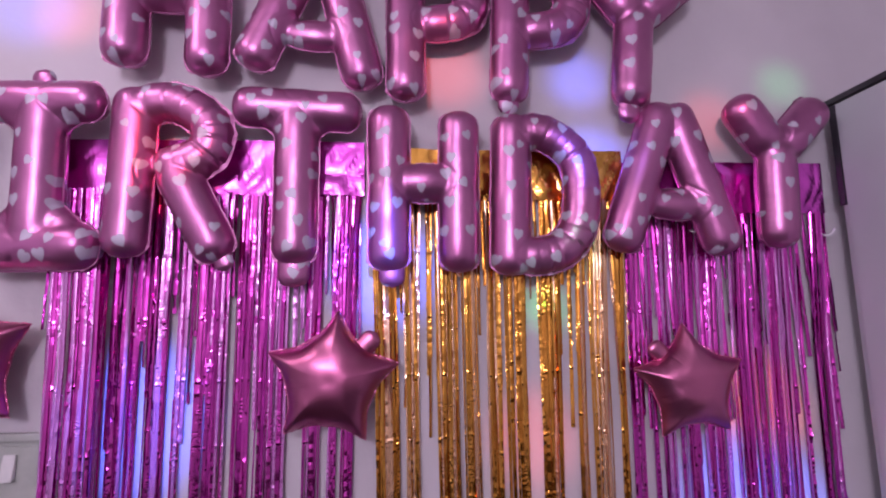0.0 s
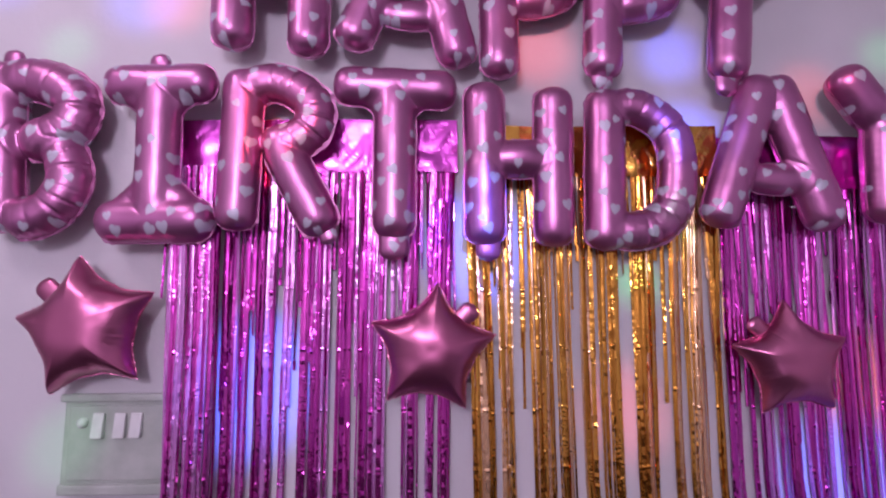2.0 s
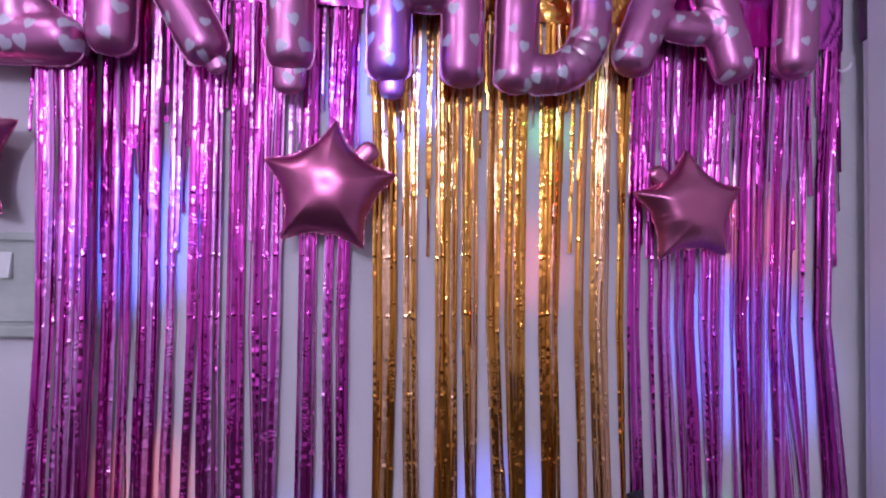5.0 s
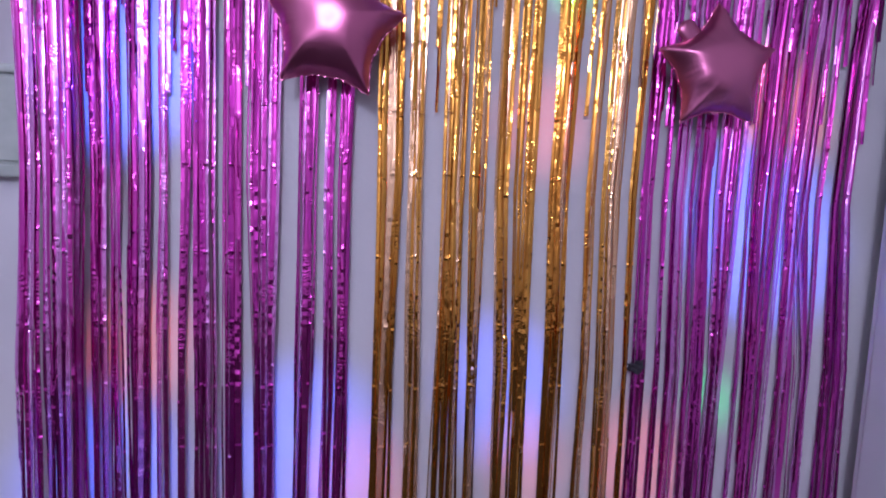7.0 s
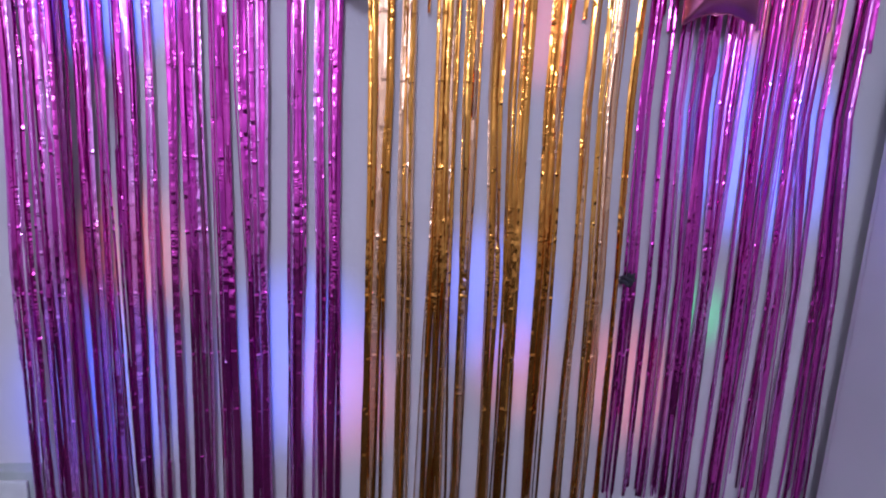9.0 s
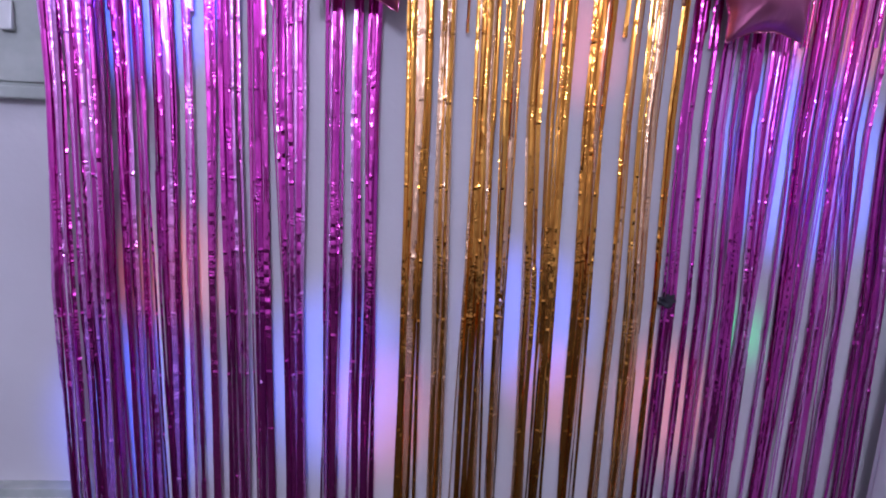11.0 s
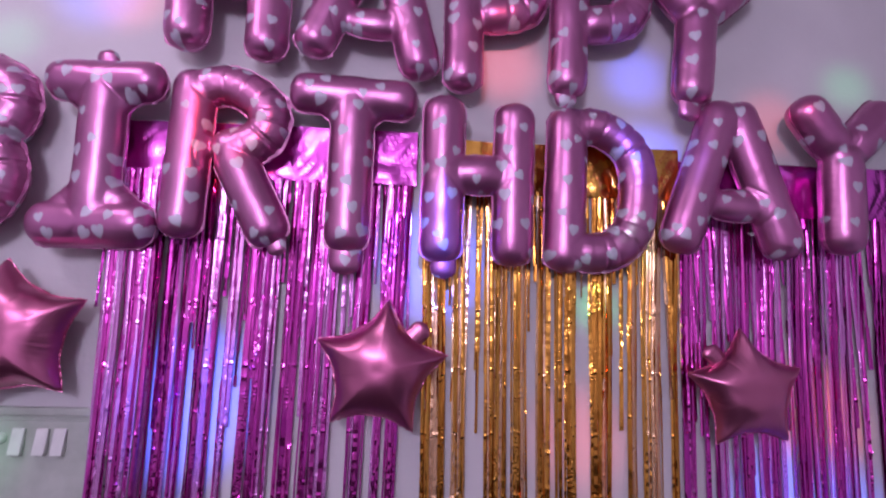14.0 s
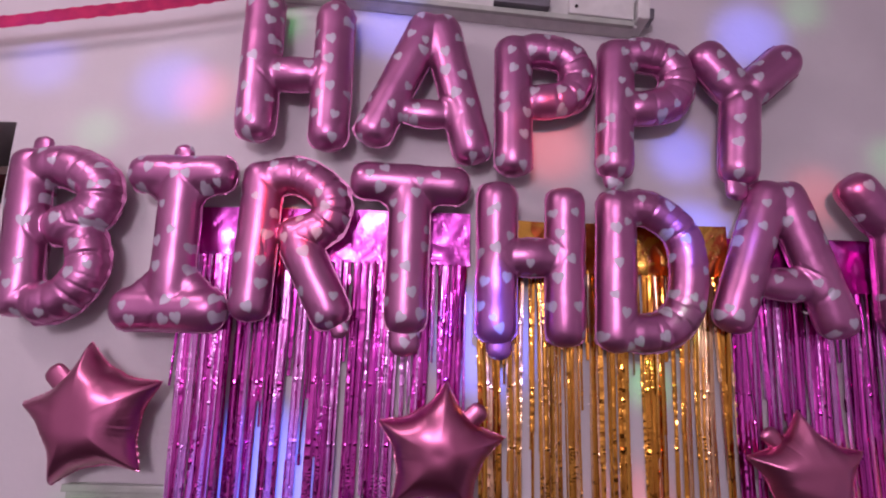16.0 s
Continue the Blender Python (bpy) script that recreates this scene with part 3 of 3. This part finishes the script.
# curls of clear tape that hold the last letters
def tape_curl(x, z, turn):
    bm, last = bmesh.new(), None
    for k in range(15):
        u = k / 14
        a = -0.3 + 2.3 * u
        c = Vector((0.013 * math.sin(a) + 0.006 * u, -0.006 * u, -0.016 * math.cos(a)))
        pair = [bm.verts.new(c + Vector((-0.003, 0, 0.002))), bm.verts.new(c + Vector((0.003, -0.002, -0.002)))]
        if last:
            bm.faces.new((last[0], last[1], pair[1], pair[0]))
        last = pair
    ob = link_mesh("tape_curl", bm, TAPE, True)
    film = ob.modifiers.new("thickness", "SOLIDIFY")
    film.thickness = 0.0006
    ob.location, ob.rotation_euler = (x, 1.075, z), (0, radians(turn), 0)
    return tagged(ob, "curled strip of whitish tape under a letter balloon", "tape", "tape curls")


for x, z, turn in ((0.581, 1.755, 10), (0.742, 1.743, -15), (0.906, 1.744, 20)):
    tape_curl(x, z, turn)


# ---- foil fringe curtains ----
def between(z, table):
    """Straight lines through (z, value) rows that go downwards."""
    for (z0, a), (z1, b) in zip(table, table[1:]):
        if z >= z1:
            return b + (a - b) * min(1, (z - z1) / (z0 - z1))
    return table[-1][1]


FOLDS = (1.70, 1.56, 1.43, 1.30, 1.175, 1.003, 0.86, 0.73, 0.60, 0.47, 0.36)


def strand(rng, xs, top, bottom, width, depth):
    """One ribbon of film: xs gives its middle by height; it twists, drifts and keeps the packing folds."""
    verts, faces = [], []
    steps = 190
    twist = rng.uniform(-0.6, 0.6)
    s1, s2 = rng.uniform(0, 99), rng.uniform(0, 99)
    jolt = 0.0
    slip = rng.choice((rng.uniform(-0.006, 0.006), rng.uniform(-0.05, 0.05)))
    creases = [f + slip for f in FOLDS if bottom + 0.01 < f + slip < top - 0.01 and rng.random() < 0.55]
    heights = [top + (bottom - top) * k / steps for k in range(steps + 1)]
    heights = [z for z in heights if all(abs(z - c) > 0.007 for c in creases)]
    heights = sorted(heights + [c + d for c in creases for d in (-0.005, 0.0, 0.005)], reverse=True)
    for k, z in enumerate(heights):
        fall = (top - z) / (top - bottom)
        if rng.random() < 0.030:
            jolt = rng.uniform(-0.45, 0.45)
        pleat = 0.0009 if z in creases else 0.0
        a = twist + 0.7 * noise.noise((z * 2.3, s1, 0)) + 0.15 * noise.noise((z * 9, s1, 5)) + jolt
        x = between(z, xs) + (0.0028 + 0.001 * fall) * noise.noise((z * 2.2, s2, 1))
        y = depth + 0.003 * noise.noise((z * 3, s2, 7)) - pleat + 0.0034 * noise.noise((z * 75, s2, 3)) * max(0, 0.12 + noise.noise((z * 6, s1, 13)))
        w = width / 2 * (1 + 0.18 * noise.noise((z * 6, s1, 9)))
        dx, dy = math.cos(a) * w, math.sin(a) * w * 0.6
        cup = 0.12 * w
        verts += [(x - dx, y - dy, z), (x, y - cup, z), (x + dx, y + dy, z)]
        if k:
            b = 3 * (k - 1)
            faces += [(b, b + 1, b + 4, b + 3), (b + 1, b + 2, b + 5, b + 4)]
    return verts, faces


def curtain(label, mat, band, left, right, top, header, edges, gaps, bottom, seed, pitch, cut):
    """edges: rows of (left, right) at heights 1.84, 1.15 and 0.78; gaps: openings at 1.15 and at 0.78."""
    rng = random.Random(seed)
    ob = tagged(new("fringe_curtain"), label, "curtain", "foil fringe curtains")
    bm = bmesh.new()
    nx, nz = 90, 20
    grid = []
    for k in range(nz + 1):
        row = []
        for j in range(nx + 1):
            x, z = left + (right - left) * j / nx, top - header * k / nz
            fold = 0.005 * noise.noise((x * 9, z * 5, seed)) + 0.007 * abs(noise.noise((x * 13 + z * 7, z * 9, seed + 3))) + 0.005 * abs(noise.noise((x * 26, z * 22 - x * 12, seed)))
            row.append(bm.verts.new((x, min(1.112, 1.104 - fold * min(1, 0.35 + k / nz)), z - 0.004 * noise.noise((x * 8, seed, 0)))))
        grid.append(row)
    for a, b in zip(grid, grid[1:]):
        for j in range(nx):
            bm.faces.new((a[j], a[j + 1], b[j + 1], b[j]))
    part("header_band", bm, band, ob)
    (tl, tr), (ml, mr), (bl, br) = edges
    lows = [(ml, bl)] + [(g[1], g[3]) for g in gaps]
    highs = [(g[0], g[2]) for g in gaps] + [(mr, br)]
    total = mr - ml
    for (m0, b0), (m1, b1) in zip(lows, highs):
        m0, b0, m1, b1 = m0 - 0.001, b0 - 0.001, m1 + 0.001, b1 + 0.001
        n = max(2, round((m1 - m0 + b1 - b0) / 2 / pitch * 1.75))
        for k in range(n):
            wide = min(pitch * rng.uniform(0.45, 1.35), max(0.003, (m1 - m0) * 0.7))
            f = min(1.0, max(0.0, (k + 0.5) / n + rng.uniform(-0.3, 0.3) / n))
            lean = wide * (0.5 - f)      # keeps the outer ribbons of a bunch inside it
            m, b = m0 + (m1 - m0) * f + lean, b0 + (b1 - b0) * f + lean
            t = tl + (tr - tl) * (m - ml) / total
            mid = m + 0.35 * (t - m)
            low_end = b + (b - m) * 0.3 + rng.uniform(-0.007, 0.007)
            near = 0.021 if m < -0.71 else 0.0      # the part that hangs over the switchboard
            xs = [(1.84, t + near), (1.48, mid * 0.7 + m * 0.3 + near), (1.15, m + near), (0.78, b + near), (0.27, low_end + near)]
            verts, faces = strand(rng, xs, top - header + 0.006, bottom + rng.uniform(-0.02, 0.035), wide, 1.107 + rng.uniform(-0.005, 0.002) - 1.8 * near)
            me = bpy.data.meshes.new("strand")
            me.from_pydata(verts, [], faces)
            me.materials.append(mat)
            new("strand", me).parent = ob
    # stray single ribbons across the openings
    for k in range(4):
        x = rng.uniform(ml, mr)
        verts, faces = strand(rng, [(1.84, tl + (tr - tl) * (x - ml) / total), (1.15, x), (0.25, x + rng.uniform(-0.03, 0.03))], top - header + 0.006, bottom + rng.uniform(0, 0.1), rng.uniform(0.0035, 0.006), 1.092)
        me = bpy.data.meshes.new("strand")
        me.from_pydata(verts, [], faces)
        me.materials.append(mat)
        new("strand", me).parent = ob
    # shorter loose strands near the top, which close the gaps there
    for k in range(cut):
        f = (k + rng.uniform(0, 1)) / cut
        x = tl + (tr - tl) * f
        verts, faces = strand(rng, [(1.84, x), (0.3, x + rng.uniform(-0.03, 0.03))], top - header + 0.006, rng.uniform(1.28, 1.66), pitch * rng.uniform(0.5, 1.3), 1.106)
        me = bpy.data.meshes.new("strand")
        me.from_pydata(verts, [], faces)
        me.materials.append(mat)
        new("strand", me).parent = ob
    return ob


curtain("magenta foil fringe curtain with crumpled header taped to the wall", PURPLE, PURPLE_BAND, -0.808, -0.165, 1.954, 0.125,
        ((-0.818, -0.168), (-0.806, -0.185), (-0.821, -0.185)),
        [(-0.767, -0.765, -0.778, -0.77), (-0.692, -0.684, -0.698, -0.688), (-0.652, -0.648, -0.658, -0.649), (-0.627, -0.614, -0.635, -0.619),
         (-0.57, -0.556, -0.576, -0.568), (-0.539, -0.517, -0.542, -0.522), (-0.495, -0.493, -0.511, -0.492), (-0.449, -0.438, -0.445, -0.437),
         (-0.402, -0.391, -0.398, -0.379), (-0.326, -0.295, -0.332, -0.296), (-0.259, -0.241, -0.257, -0.239), (-0.223, -0.217, -0.217, -0.214)],
        0.19, 11, 0.008, 66)
curtain("gold foil fringe curtain hanging between two magenta ones", GOLD, GOLD_BAND, -0.148, 0.436, 1.938, 0.12,
        ((-0.152, 0.436), (-0.138, 0.411), (-0.136, 0.42)),
        [(-0.086, -0.075, -0.093, -0.072), (-0.044, -0.007, -0.035, -0.004), (0.04, 0.049, 0.051, 0.062), (0.085, 0.101, 0.086, 0.12),
         (0.134, 0.142, 0.151, 0.159), (0.194, 0.221, 0.196, 0.228), (0.264, 0.3, 0.272, 0.308), (0.323, 0.332, 0.335, 0.346),
         (0.375, 0.395, 0.388, 0.41)],
        0.19, 12, 0.008, 56)
curtain("magenta foil fringe curtain next to the pale cabinet", PURPLE, PURPLE_BAND, 0.428, 0.94, 1.912, 0.125,
        ((0.434, 0.942), (0.42, 0.908), (0.428, 0.95)),
        [(0.449, 0.464, 0.459, 0.478), (0.482, 0.493, 0.494, 0.508), (0.52, 0.53, 0.54, 0.546), (0.538, 0.542, 0.557, 0.561),
         (0.578, 0.586, 0.6, 0.608), (0.652, 0.664, 0.645, 0.669), (0.671, 0.675, 0.685, 0.691), (0.747, 0.757, 0.743, 0.771),
         (0.779, 0.785, 0.824, 0.829), (0.814, 0.824, 0.846, 0.851), (0.843, 0.865, 0.854, 0.887)],
        0.24, 13, 0.0078, 56)

# a dark tangle of cut ends caught in the last curtain
tangle = bmesh.new()
bmesh.ops.create_icosphere(tangle, subdivisions=3, radius=0.011)
for v in tangle.verts:
    v.co *= 1 + 1.1 * noise.noise(v.co * 160)
    v.co.x *= 1.5
    v.co.y *= 0.5
knotted = link_mesh("foil_tangle", tangle, EDGE_AND_SHADE)
knotted.location = (0.433, 1.088, 0.786)
tagged(knotted, "small dark tangle of foil ends caught between ribbons", "tangle")
